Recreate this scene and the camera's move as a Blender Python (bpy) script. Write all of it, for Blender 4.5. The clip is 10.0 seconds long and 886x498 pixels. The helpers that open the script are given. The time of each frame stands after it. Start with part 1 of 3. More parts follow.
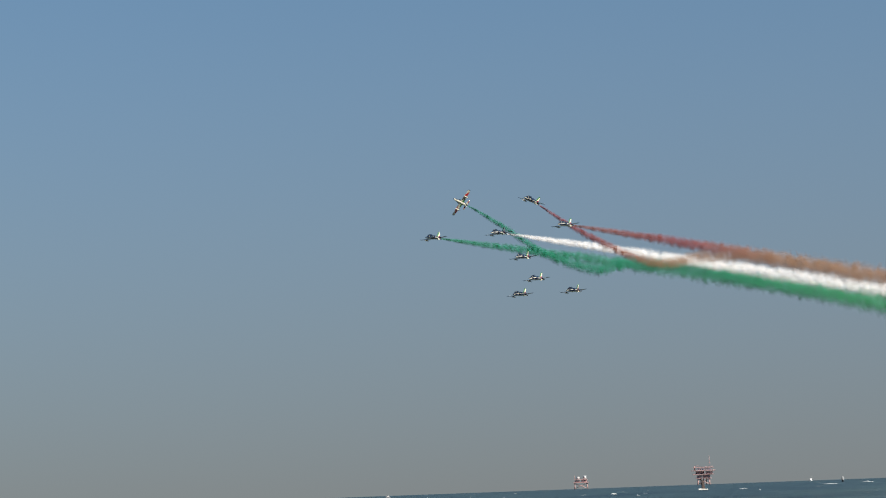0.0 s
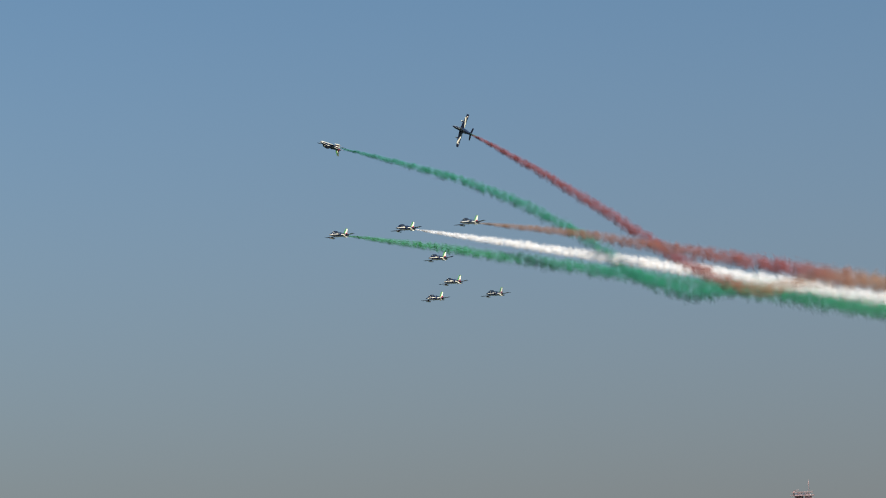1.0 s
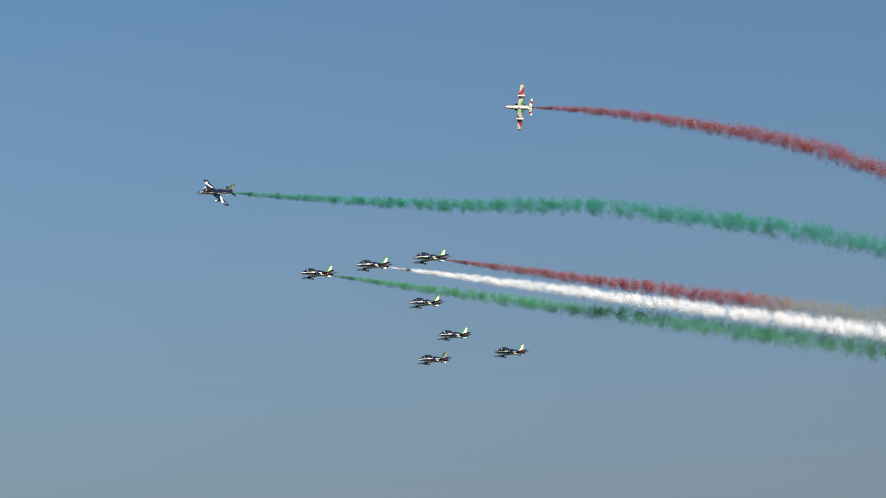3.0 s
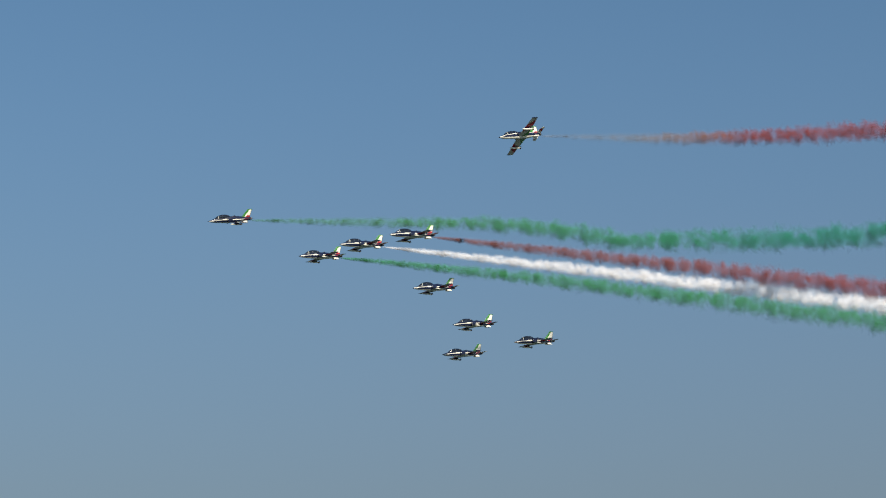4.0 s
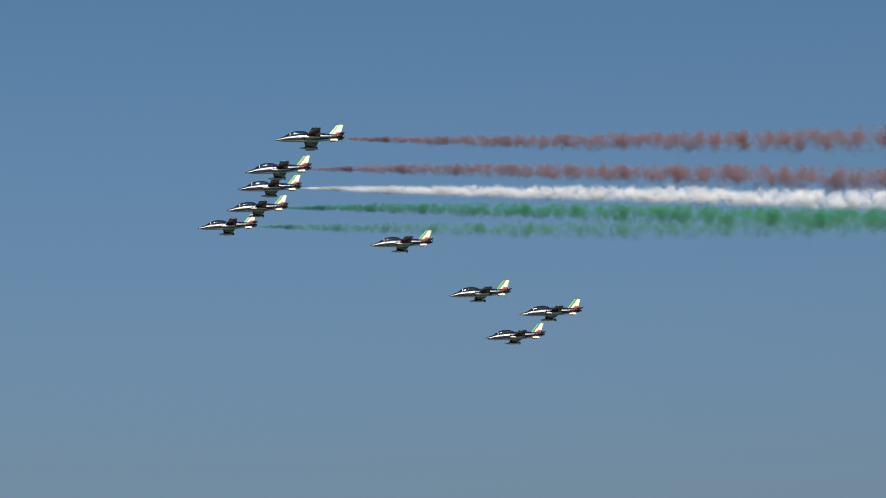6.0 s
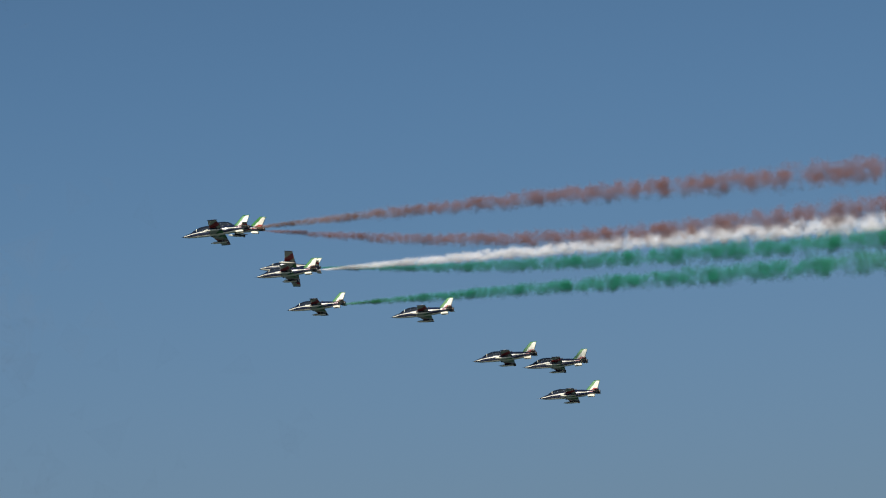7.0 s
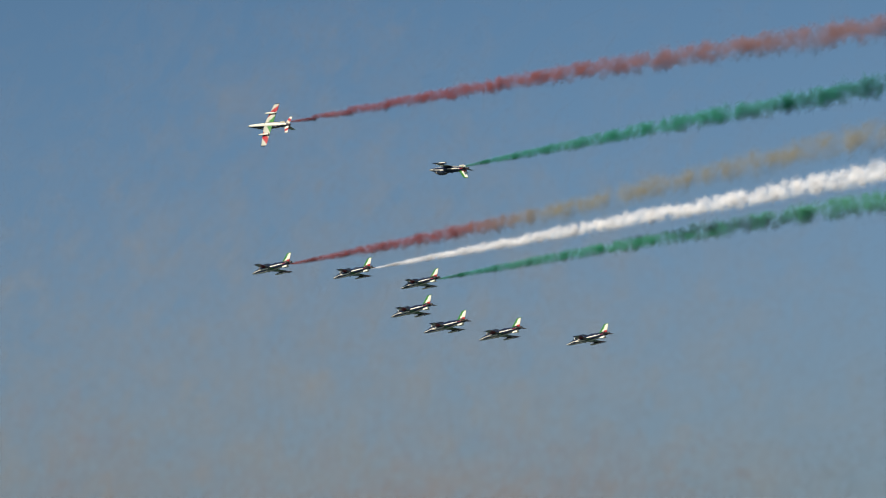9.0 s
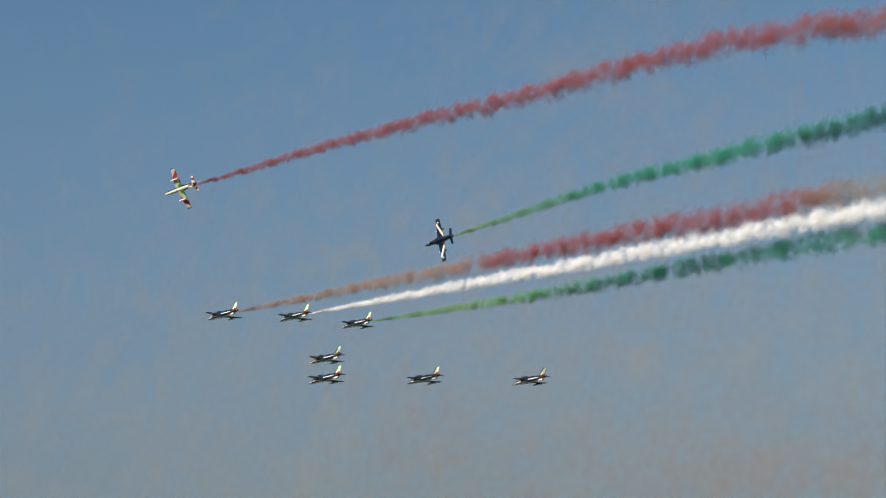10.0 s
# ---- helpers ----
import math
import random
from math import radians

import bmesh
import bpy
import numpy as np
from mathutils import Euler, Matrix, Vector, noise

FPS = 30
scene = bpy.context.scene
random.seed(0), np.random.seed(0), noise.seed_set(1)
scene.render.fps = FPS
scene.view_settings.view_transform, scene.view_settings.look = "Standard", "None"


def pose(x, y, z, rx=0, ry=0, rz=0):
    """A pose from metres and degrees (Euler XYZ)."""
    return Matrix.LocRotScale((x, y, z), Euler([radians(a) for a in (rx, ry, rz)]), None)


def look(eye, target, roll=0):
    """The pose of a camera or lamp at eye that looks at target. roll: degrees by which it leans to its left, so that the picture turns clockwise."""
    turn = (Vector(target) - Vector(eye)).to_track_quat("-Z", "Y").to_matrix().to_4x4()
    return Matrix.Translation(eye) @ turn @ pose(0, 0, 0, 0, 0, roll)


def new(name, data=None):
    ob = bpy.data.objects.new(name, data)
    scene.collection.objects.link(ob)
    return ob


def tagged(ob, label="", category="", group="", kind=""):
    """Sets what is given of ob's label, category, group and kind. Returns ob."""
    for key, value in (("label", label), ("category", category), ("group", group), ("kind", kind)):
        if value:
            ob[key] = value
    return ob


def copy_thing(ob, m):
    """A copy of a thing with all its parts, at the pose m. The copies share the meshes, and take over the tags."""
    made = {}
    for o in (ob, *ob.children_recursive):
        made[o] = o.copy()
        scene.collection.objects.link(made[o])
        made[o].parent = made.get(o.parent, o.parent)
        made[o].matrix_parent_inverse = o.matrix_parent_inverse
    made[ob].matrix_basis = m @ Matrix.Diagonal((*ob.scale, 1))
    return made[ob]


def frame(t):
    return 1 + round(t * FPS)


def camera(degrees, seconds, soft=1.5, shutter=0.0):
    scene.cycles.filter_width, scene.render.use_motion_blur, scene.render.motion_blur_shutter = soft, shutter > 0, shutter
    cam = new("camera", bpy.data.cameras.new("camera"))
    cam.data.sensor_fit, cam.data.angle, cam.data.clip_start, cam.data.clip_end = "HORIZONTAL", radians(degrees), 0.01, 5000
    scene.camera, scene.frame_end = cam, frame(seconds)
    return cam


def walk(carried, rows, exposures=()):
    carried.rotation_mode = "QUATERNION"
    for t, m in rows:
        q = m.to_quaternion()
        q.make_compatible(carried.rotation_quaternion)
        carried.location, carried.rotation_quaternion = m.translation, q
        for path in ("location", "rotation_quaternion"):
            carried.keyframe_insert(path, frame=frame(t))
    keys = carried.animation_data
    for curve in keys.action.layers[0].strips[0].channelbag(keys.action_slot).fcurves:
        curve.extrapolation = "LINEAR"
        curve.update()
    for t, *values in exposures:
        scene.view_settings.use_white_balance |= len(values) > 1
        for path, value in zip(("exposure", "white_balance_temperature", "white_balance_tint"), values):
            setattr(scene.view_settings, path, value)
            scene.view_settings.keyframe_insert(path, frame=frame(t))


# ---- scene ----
EXPOSURES = [(0, 0.67, 6750, 10), (2.5, 0.68, 6700, 10), (4.5, 0.38, 6580, 10), (5.5, 0.25, 6500, 10), (6.8, 0.12, 6450, 10), (7.5, 0.15, 6480, 10), (8.5, 0.27, 6680, 10), (9, 0.33, 6800, 10), (10, 0.48, 7000, 10)]
cam = camera(20.0, 10.0, soft=1.1)
walk(cam, [
    (0, pose(0, 0, 5, 95.511, 2.090, -60.013)),
    (0.5, pose(0, 0, 5, 96.147, 1.969, -58.850)),
    (1, pose(0, 0, 5, 96.122, 1.849, -57.800)),
    (1.5, pose(0, 0, 5, 96.394, 1.729, -56.449)),
    (2, pose(0, 0, 5, 98.239, 1.603, -51.723)),
    (2.5, pose(0, 0, 5, 98.822, 1.482, -48.352)),
    (2.7, pose(0, 0, 5, 98.931, 1.334, -47.475)),
    (3.8, pose(0, 0, 5, 99.719, 0.517, -37.585)),
    (4, pose(0, 0, 5, 99.964, 0.369, -35.706)),
    (4.5, pose(0, 0, 5, 100.761, -0.000, -29.941)),
    (5, pose(0, 0, 5, 101.231, -0.392, -24.325)),
    (5.5, pose(0, 0, 5, 100.727, -0.786, -16.442)),
    (5.7, pose(0, 0, 5, 100.463, -0.246, -13.602)),
    (6.8, pose(0, 0, 5, 101.777, 2.717, 5.401)),
    (7, pose(0, 0, 5, 102.223, 3.250, 8.639)),
    (7.5, pose(0, 0, 5, 102.553, 4.588, 15.642)),
    (8, pose(0, 0, 5, 100.800, 4.257, 23.171)),
    (8.5, pose(0, 0, 5, 100.642, 3.899, 30.171)),
    (9, pose(0, 0, 5, 99.963, 3.546, 36.798)),
    (9.5, pose(0, 0, 5, 99.555, 2.811, 40.723)),
    (10, pose(0, 0, 5, 99.698, 2.070, 44.136)),
], exposures=EXPOSURES)

# ---- world and sun ----
SUN_HEIGHT = radians(38)
world = bpy.data.worlds.new("sky")
scene.world = world
world.use_nodes = True
wn, wl = world.node_tree.nodes, world.node_tree.links
sky = wn.new("ShaderNodeTexSky")
sky.sky_type, sky.sun_disc = "NISHITA", False
sky.sun_elevation, sky.sun_rotation = SUN_HEIGHT, math.pi
sky.air_density, sky.dust_density, sky.ozone_density, sky.altitude = 1.0, 0.6, 4.0, 0
where = wn.new("ShaderNodeTexCoord")
height = wn.new("ShaderNodeSeparateXYZ")
wl.new(where.outputs["Generated"], height.inputs[0])
lift = wn.new("ShaderNodeVectorMath")
lift.inputs[1].default_value = (0, 0, 0.06)
wl.new(where.outputs["Generated"], lift.inputs[0])
wl.new(lift.outputs[0], sky.inputs["Vector"])
# summer haze over the sea: thick at the horizon, gone some fifteen degrees up
haze = wn.new("ShaderNodeMapRange")
haze.interpolation_type = "SMOOTHSTEP"
for k, v in enumerate((-0.12, 0.3, 1.0, 0.0)):
    haze.inputs[k + 1].default_value = v
wl.new(height.outputs["Z"], haze.inputs[0])
air = wn.new("ShaderNodeMix")
air.data_type = "RGBA"
wl.new(haze.outputs[0], air.inputs["Factor"])
ozone = wn.new("ShaderNodeVectorMath")
ozone.operation = "MULTIPLY"
ozone.inputs[1].default_value = (0.86, 1.02, 1.0)
wl.new(sky.outputs["Color"], ozone.inputs[0])
wl.new(ozone.outputs[0], air.inputs["A"])
air.inputs["B"].default_value = (1.72, 1.6, 1.76, 1)
wn["Background"].inputs["Strength"].default_value = 0.066
wl.new(air.outputs["Result"], wn["Background"].inputs["Color"])

sun_data = bpy.data.lights.new("sun", "SUN")
scene.cycles.transparent_max_bounces = 256
sun_data.energy, sun_data.angle, sun_data.color = 4.2, radians(0.5), (1.0, 0.93, 0.84)
sun = new("sun", sun_data)
sun.matrix_world = look((0, -math.cos(SUN_HEIGHT) * 400, math.sin(SUN_HEIGHT) * 400), (0, 0, 0))


# ---- materials ----
def surface(name, colour, rough=0.5, metal=0.0, spread=0.15, scale=1.5, coat=0.0, bump=0.0, fine=14.0):
    """A painted or raw surface with stains and grain at two scales."""
    m = bpy.data.materials.new(name)
    m.use_nodes = True
    n, l = m.node_tree.nodes, m.node_tree.links
    b = n["Principled BSDF"]
    where = n.new("ShaderNodeTexCoord")
    broad, grain = n.new("ShaderNodeTexNoise"), n.new("ShaderNodeTexNoise")
    broad.inputs["Scale"].default_value, grain.inputs["Scale"].default_value = scale, scale * fine
    broad.inputs["Detail"].default_value = grain.inputs["Detail"].default_value = 5
    for t in (broad, grain):
        l.new(where.outputs["Object"], t.inputs["Vector"])
    both = n.new("ShaderNodeMath")
    both.operation = "MULTIPLY_ADD"
    both.inputs[1].default_value = 0.35
    l.new(grain.outputs["Fac"], both.inputs[0])
    l.new(broad.outputs["Fac"], both.inputs[2])
    ramp = n.new("ShaderNodeValToRGB")
    ramp.color_ramp.elements[0].position, ramp.color_ramp.elements[1].position = 0.4, 0.95
    ramp.color_ramp.elements[0].color = (*[c * (1 - spread) for c in colour], 1)
    ramp.color_ramp.elements[1].color = (*[min(1, c * (1 + spread)) for c in colour], 1)
    l.new(both.outputs[0], ramp.inputs["Fac"])
    l.new(ramp.outputs["Color"], b.inputs["Base Color"])
    b.inputs["Roughness"].default_value, b.inputs["Metallic"].default_value = rough, metal
    b.inputs["Coat Weight"].default_value = coat
    if bump:
        bm = n.new("ShaderNodeBump")
        bm.inputs["Strength"].default_value, bm.inputs["Distance"].default_value = bump, 0.05
        l.new(both.outputs[0], bm.inputs["Height"])
        l.new(bm.outputs["Normal"], b.inputs["Normal"])
    return m


BLUE = surface("blue_paint", (0.006, 0.009, 0.03), 0.28, coat=0.5)
WHITE = surface("white_paint", (0.78, 0.75, 0.6), 0.35, spread=0.07, coat=0.3)
RED = surface("red_paint", (0.4, 0.022, 0.026), 0.35, coat=0.3)
UNDER = surface("pale_underside_paint", (0.46, 0.45, 0.36), 0.4, spread=0.12, coat=0.2)
GREEN = surface("green_paint", (0.04, 0.2, 0.03), 0.35, coat=0.3)
BLACK = surface("black_rubber_paint", (0.012, 0.012, 0.014), 0.5)
STEEL = surface("burnt_steel", (0.18, 0.15, 0.13), 0.4, 0.9)
GLASS = surface("tinted_canopy", (0.01, 0.012, 0.016), 0.06, spread=0.3, coat=1.0)
# distance haze is put into the platform steel: red paled, tank white dulled
HAZED_RED = surface("hazed_red_steel", (0.46, 0.29, 0.28), 0.7, spread=0.25, scale=0.2)
PALE = surface("pale_steel", (0.5, 0.5, 0.5), 0.6, spread=0.15, scale=0.2)
HULL = surface("white_hull", (0.75, 0.75, 0.73), 0.4, spread=0.06)
SAIL = surface("brown_sailcloth", (0.06, 0.04, 0.035), 0.8, spread=0.2)
FOAM = surface("foam", (0.55, 0.58, 0.58), 0.8, spread=0.1, scale=0.8)


def smoke_material(name, dyes, opacity=0.068):
    """Dyed smoke: tiny droplets that scatter light on and through. dyes: where along the way (east to west, metres) which dye was let out."""
    m = bpy.data.materials.new(name)
    m.use_nodes = True
    n, l = m.node_tree.nodes, m.node_tree.links
    n.remove(n["Principled BSDF"])
    geo = n.new("ShaderNodeNewGeometry")
    puff, place = n.new("ShaderNodeTexNoise"), n.new("ShaderNodeSeparateXYZ")
    puff.inputs["Scale"].default_value, puff.inputs["Detail"].default_value = 0.9, 4
    l.new(geo.outputs["Position"], puff.inputs["Vector"])
    l.new(geo.outputs["Position"], place.inputs[0])
    along = n.new("ShaderNodeMapRange")
    for k, v in enumerate((1600, -600, 0, 1)):
        along.inputs[k + 1].default_value = v
    l.new(place.outputs["X"], along.inputs[0])
    ramp = n.new("ShaderNodeValToRGB")
    for k, (x, colour) in enumerate(dyes):
        at = (1600 - x) / 2200
        e = ramp.color_ramp.elements[0] if k == 0 else ramp.color_ramp.elements.new(at)
        e.position, e.color = at, colour
    ramp.color_ramp.elements.remove(ramp.color_ramp.elements[-1])
    l.new(along.outputs[0], ramp.inputs["Fac"])
    shade = n.new("ShaderNodeMapRange")
    for k, v in enumerate((0.3, 0.7, 0.9, 1.08)):
        shade.inputs[k + 1].default_value = v
    l.new(puff.outputs["Fac"], shade.inputs[0])
    mul = n.new("ShaderNodeVectorMath")
    mul.operation = "SCALE"
    l.new(ramp.outputs["Color"], mul.inputs[0])
    l.new(shade.outputs[0], mul.inputs["Scale"])
    a, b, mix = n.new("ShaderNodeBsdfDiffuse"), n.new("ShaderNodeBsdfTranslucent"), n.new("ShaderNodeMixShader")
    mix.inputs[0].default_value = 0.15
    for k, s in enumerate((a, b)):
        l.new(mul.outputs[0], s.inputs["Color"])
        l.new(s.outputs[0], mix.inputs[k + 1])
    clear, thin = n.new("ShaderNodeBsdfTransparent"), n.new("ShaderNodeMixShader")
    dense = n.new("ShaderNodeMath")
    dense.operation = "MULTIPLY"
    dense.inputs[1].default_value = opacity
    l.new(ramp.outputs["Alpha"], dense.inputs[0])
    l.new(dense.outputs[0], thin.inputs[0])
    l.new(clear.outputs[0], thin.inputs[1])
    l.new(mix.outputs[0], thin.inputs[2])
    l.new(thin.outputs[0], n["Material Output"].inputs["Surface"])
    return m


# dye colours, and how thick the smoke is let out
TEAL, LEAF, LIME = (0.022, 0.2, 0.12, 0.95), (0.05, 0.235, 0.09, 0.85), (0.12, 0.26, 0.06, 0.75)
CRIMSON, BRICK, TAN, OLIVE = (0.23, 0.062, 0.064, 1.0), (0.22, 0.107, 0.084, 0.72), (0.27, 0.165, 0.105, 0.7), (0.24, 0.2, 0.1, 0.42)
FAINT, MIST, SNOW = (0.27, 0.21, 0.11, 0.12), (0.07, 0.23, 0.09, 0.4), (0.84, 0.84, 0.84, 1.0)
SMOKE_GREEN = smoke_material("green_smoke", [(1430, LEAF), (860, TEAL), (670, LEAF), (100, LEAF), (0, TEAL), (-300, TEAL), (-380, TEAL), (-420, LIME)])
SMOKE_GREEN_SOLO = smoke_material("green_solo_smoke", [(1430, LEAF), (955, TEAL), (458, TEAL), (372, LEAF), (315, MIST), (60, MIST), (0, TEAL), (-70, TEAL), (-100, LIME), (-200, LEAF), (-315, TEAL), (-385, TEAL), (-430, LIME)])
SMOKE_RED = smoke_material("red_smoke", [(1430, TAN), (1000, TAN), (900, CRIMSON), (774, BRICK), (688, TAN), (649, OLIVE), (563, OLIVE), (535, CRIMSON), (420, CRIMSON), (240, BRICK), (-230, BRICK), (-300, CRIMSON), (-500, CRIMSON)])
SMOKE_RED_SOLO = smoke_material("red_solo_smoke", [(1430, TAN), (917, TAN), (850, CRIMSON), (363, CRIMSON), (325, FAINT), (250, FAINT), (222, OLIVE), (195, BRICK), (-20, BRICK), (-55, BRICK), (-85, TAN), (-115, OLIVE), (-268, OLIVE), (-292, CRIMSON), (-370, CRIMSON), (-388, TAN), (-500, TAN)])
SMOKE_WHITE = smoke_material("white_smoke", [(1430, SNOW), (-500, SNOW)], 0.055)


# ---- building blocks ----
def part(name, bm, mats, parent, label="", smooth=True):
    """Links a bmesh as one mesh object under a thing or a part."""
    me = bpy.data.meshes.new(name)
    bmesh.ops.recalc_face_normals(bm, faces=bm.faces)
    for f in bm.faces:
        f.smooth = smooth
    bm.to_mesh(me)
    bm.free()
    for m in mats if isinstance(mats, (list, tuple)) else [mats]:
        me.materials.append(m)
    ob = new(name, me)
    ob.parent = parent
    if label:
        tagged(ob, label)
    return ob


def thing(name, label, category, group="", kind=""):
    return tagged(new(name), label, category, group, kind)


def loft(bm, rings, pick=None, caps=True):
    """A skin over rings of equal length; pick(centre) gives a face's material slot."""
    vs = [[bm.verts.new(p) for p in r] for r in rings]
    n = len(rings[0])
    made = []
    for a, b in zip(vs, vs[1:]):
        for i in range(n):
            made.append(bm.faces.new((a[i], a[(i + 1) % n], b[(i + 1) % n], b[i])))
    if caps:
        made += [bm.faces.new(vs[0]), bm.faces.new(vs[-1])]
    if pick:
        for f in made:
            f.material_index = pick(f.calc_center_median())
    return bm


def ring(x, y, z, wide, high, n=20, power=1.0):
    """An oval ring across the x axis."""
    out = []
    for i in range(n):
        a = 2 * math.pi * i / n
        c, s = math.cos(a), math.sin(a)
        out.append((x, y + wide * math.copysign(abs(c) ** power, c), z + high * math.copysign(abs(s) ** power, s)))
    return out


def between(rows, x):
    """Values of a table at x, between its rows."""
    xs = [r[0] for r in rows]
    return [float(np.interp(x, xs, [r[k] for r in rows])) for k in range(1, len(rows[0]))]


def box(bm, x, y, z, lx, ly, lz, turn=None):
    m = Matrix.Translation((x, y, z)) @ (turn or Matrix()) @ Matrix.Diagonal((lx, ly, lz, 1))
    return bmesh.ops.create_cube(bm, size=1.0, matrix=m)


def rod(bm, a, b, r, sides=8, r2=None):
    a, b = Vector(a), Vector(b)
    m = Matrix.Translation((a + b) / 2) @ (b - a).to_track_quat("Z", "Y").to_matrix().to_4x4()
    bmesh.ops.create_cone(bm, cap_ends=True, segments=sides, radius1=r, radius2=r if r2 is None else r2, depth=(b - a).length, matrix=m)


# ---- sea ----
def build_sea():
    m = bpy.data.materials.new("sea_water")
    m.use_nodes = True
    n, l = m.node_tree.nodes, m.node_tree.links
    b = n["Principled BSDF"]
    geo = n.new("ShaderNodeNewGeometry")
    swell, chop = n.new("ShaderNodeTexNoise"), n.new("ShaderNodeTexNoise")
    swell.inputs["Scale"].default_value, chop.inputs["Scale"].default_value = 0.02, 0.25
    swell.inputs["Detail"].default_value = chop.inputs["Detail"].default_value = 6
    for t in (swell, chop):
        l.new(geo.outputs["Position"], t.inputs["Vector"])
    ramp = n.new("ShaderNodeValToRGB")
    ramp.color_ramp.elements[0].position, ramp.color_ramp.elements[1].position = 0.62, 0.9
    ramp.color_ramp.elements[0].color, ramp.color_ramp.elements[1].color = (0.006, 0.018, 0.02, 1), (0.05, 0.085, 0.08, 1)
    both = n.new("ShaderNodeMath")
    both.operation = "MULTIPLY_ADD"
    both.inputs[1].default_value = 0.5
    l.new(chop.outputs["Fac"], both.inputs[0])
    l.new(swell.outputs["Fac"], both.inputs[2])
    l.new(both.outputs[0], ramp.inputs["Fac"])
    l.new(ramp.outputs["Color"], b.inputs["Base Color"])
    b.inputs["Roughness"].default_value, b.inputs["IOR"].default_value = 0.35, 1.33
    bump = n.new("ShaderNodeBump")
    bump.inputs["Strength"].default_value, bump.inputs["Distance"].default_value = 1.0, 2.5
    l.new(both.outputs[0], bump.inputs["Height"])
    l.new(bump.outputs["Normal"], b.inputs["Normal"])
    bm = bmesh.new()
    radii = [0, 60, 140, 300, 600, 1000, 1500, 2100, 2800, 3600, 4300, 4950]
    n_side = 96
    last = None
    for r in radii[1:]:
        now = [bm.verts.new((r * math.cos(2 * math.pi * i / n_side), r * math.sin(2 * math.pi * i / n_side), 0)) for i in range(n_side)]
        if last:
            for i in range(n_side):
                bm.faces.new((last[i], last[(i + 1) % n_side], now[(i + 1) % n_side], now[i]))
        else:
            bm.faces.new(now)
        last = now
    sea = part("water", bm, m, None)
    tagged(sea, "dark blue-green choppy sea with small waves", "sea", kind="structure")


build_sea()


# ---- things on the sea ----
def whitecaps():
    """Small breaking crests, wide spread over the near sea."""
    rng = random.Random(4)
    bm = bmesh.new()
    spots = [(1771, 689, 11, 0.7), (2062, 768, 9, 1.0), (1429, 613, 6, 0.3), (1258, 617, 4, 0.6)]
    for _ in range(40):
        a, d = radians(rng.uniform(57, 72)), rng.uniform(900, 3600)
        spots.append((d * math.sin(a), d * math.cos(a), rng.uniform(1.5, 4), rng.uniform(0.1, 0.25)))
    for x, y, long, high in spots:
        across = Vector((y, -x, 0)).normalized()
        n = 9
        rings = []
        for i in range(n):
            k = i / (n - 1) * 2 - 1
            c = Vector((x, y, 0)) + across * k * long / 2 + Vector((rng.uniform(-0.5, 0.5), rng.uniform(-0.5, 0.5), 0))
            h = high * (1 - k * k) * rng.uniform(0.5, 1.0) + 0.02
            toward = Vector((x, y, 0)).normalized()
            rings.append([c - toward * 0.9 + Vector((0, 0, -0.05)), c - toward * 0.3 + Vector((0, 0, h)), c + toward * 0.3 + Vector((0, 0, h * 0.8)), c + toward * 1.2 + Vector((0, 0, -0.05))])
        loft(bm, rings)
    tagged(part("whitecaps", bm, FOAM, None), "short white breaking crests on the sea", "waves", kind="stuff")


def sea_thing(name, label, category, x, y, turn, wide=1.0):
    ob = thing(name, label, category)
    ob.matrix_basis = pose(x, y, 0, 0, 0, turn) @ Matrix.Diagonal((wide, wide, 1, 1))
    return ob


def platform_legs(rig, wide, deep, top, r, narrow=0.8):
    for sx in (-1, 1):
        for sy in (-1, 1):
            bm = bmesh.new()
            rod(bm, (sx * wide / 2, sy * deep / 2, -3), (sx * wide / 2 * narrow, sy * deep / 2 * narrow, top), r)
            part("leg", bm, HAZED_RED, rig)
    for sx, sy in ((-1, 0), (1, 0), (0, -1), (0, 1)):
        for flip in (-1, 1):
            bm = bmesh.new()
            a = (sx * wide / 2 if sx else flip * wide / 2, sy * deep / 2 if sy else flip * deep / 2, 1)
            b = (sx * wide / 2 * narrow if sx else -flip * wide / 2 * narrow, sy * deep / 2 * narrow if sy else -flip * deep / 2 * narrow, top - 0.5)
            rod(bm, a, b, r * 0.55)
            part("brace", bm, HAZED_RED, rig)


def deck(rig, x, z, lx, ly, thick, mat=None):
    bm = bmesh.new()
    box(bm, x, 0, z, lx, ly, thick)
    bmesh.ops.bevel(bm, geom=bm.edges[:], offset=0.15, segments=1, affect="EDGES")
    floor_part = part("deck", bm, mat or HAZED_RED, rig, smooth=False)
    bm = bmesh.new()
    for k in range(int(lx // 3) + 1):
        for sy in (-1, 1):
            rod(bm, (x - lx / 2 + k * 3, sy * (ly / 2 - 0.2), z), (x - lx / 2 + k * 3, sy * (ly / 2 - 0.2), z + thick / 2 + 1.1), 0.08, 5)
    for sy in (-1, 1):
        rod(bm, (x - lx / 2, sy * (ly / 2 - 0.2), z + thick / 2 + 1.1), (x + lx / 2, sy * (ly / 2 - 0.2), z + thick / 2 + 1.1), 0.08, 5)
    part("railing", bm, HAZED_RED, floor_part)


def block(rig, name, x, y, z, lx, ly, lz, mat, label=""):
    bm = bmesh.new()
    box(bm, x, y, z + lz / 2, lx, ly, lz)
    bmesh.ops.bevel(bm, geom=bm.edges[:], offset=0.2, segments=1, affect="EDGES")
    return part(name, bm, mat, rig, label, smooth=False)


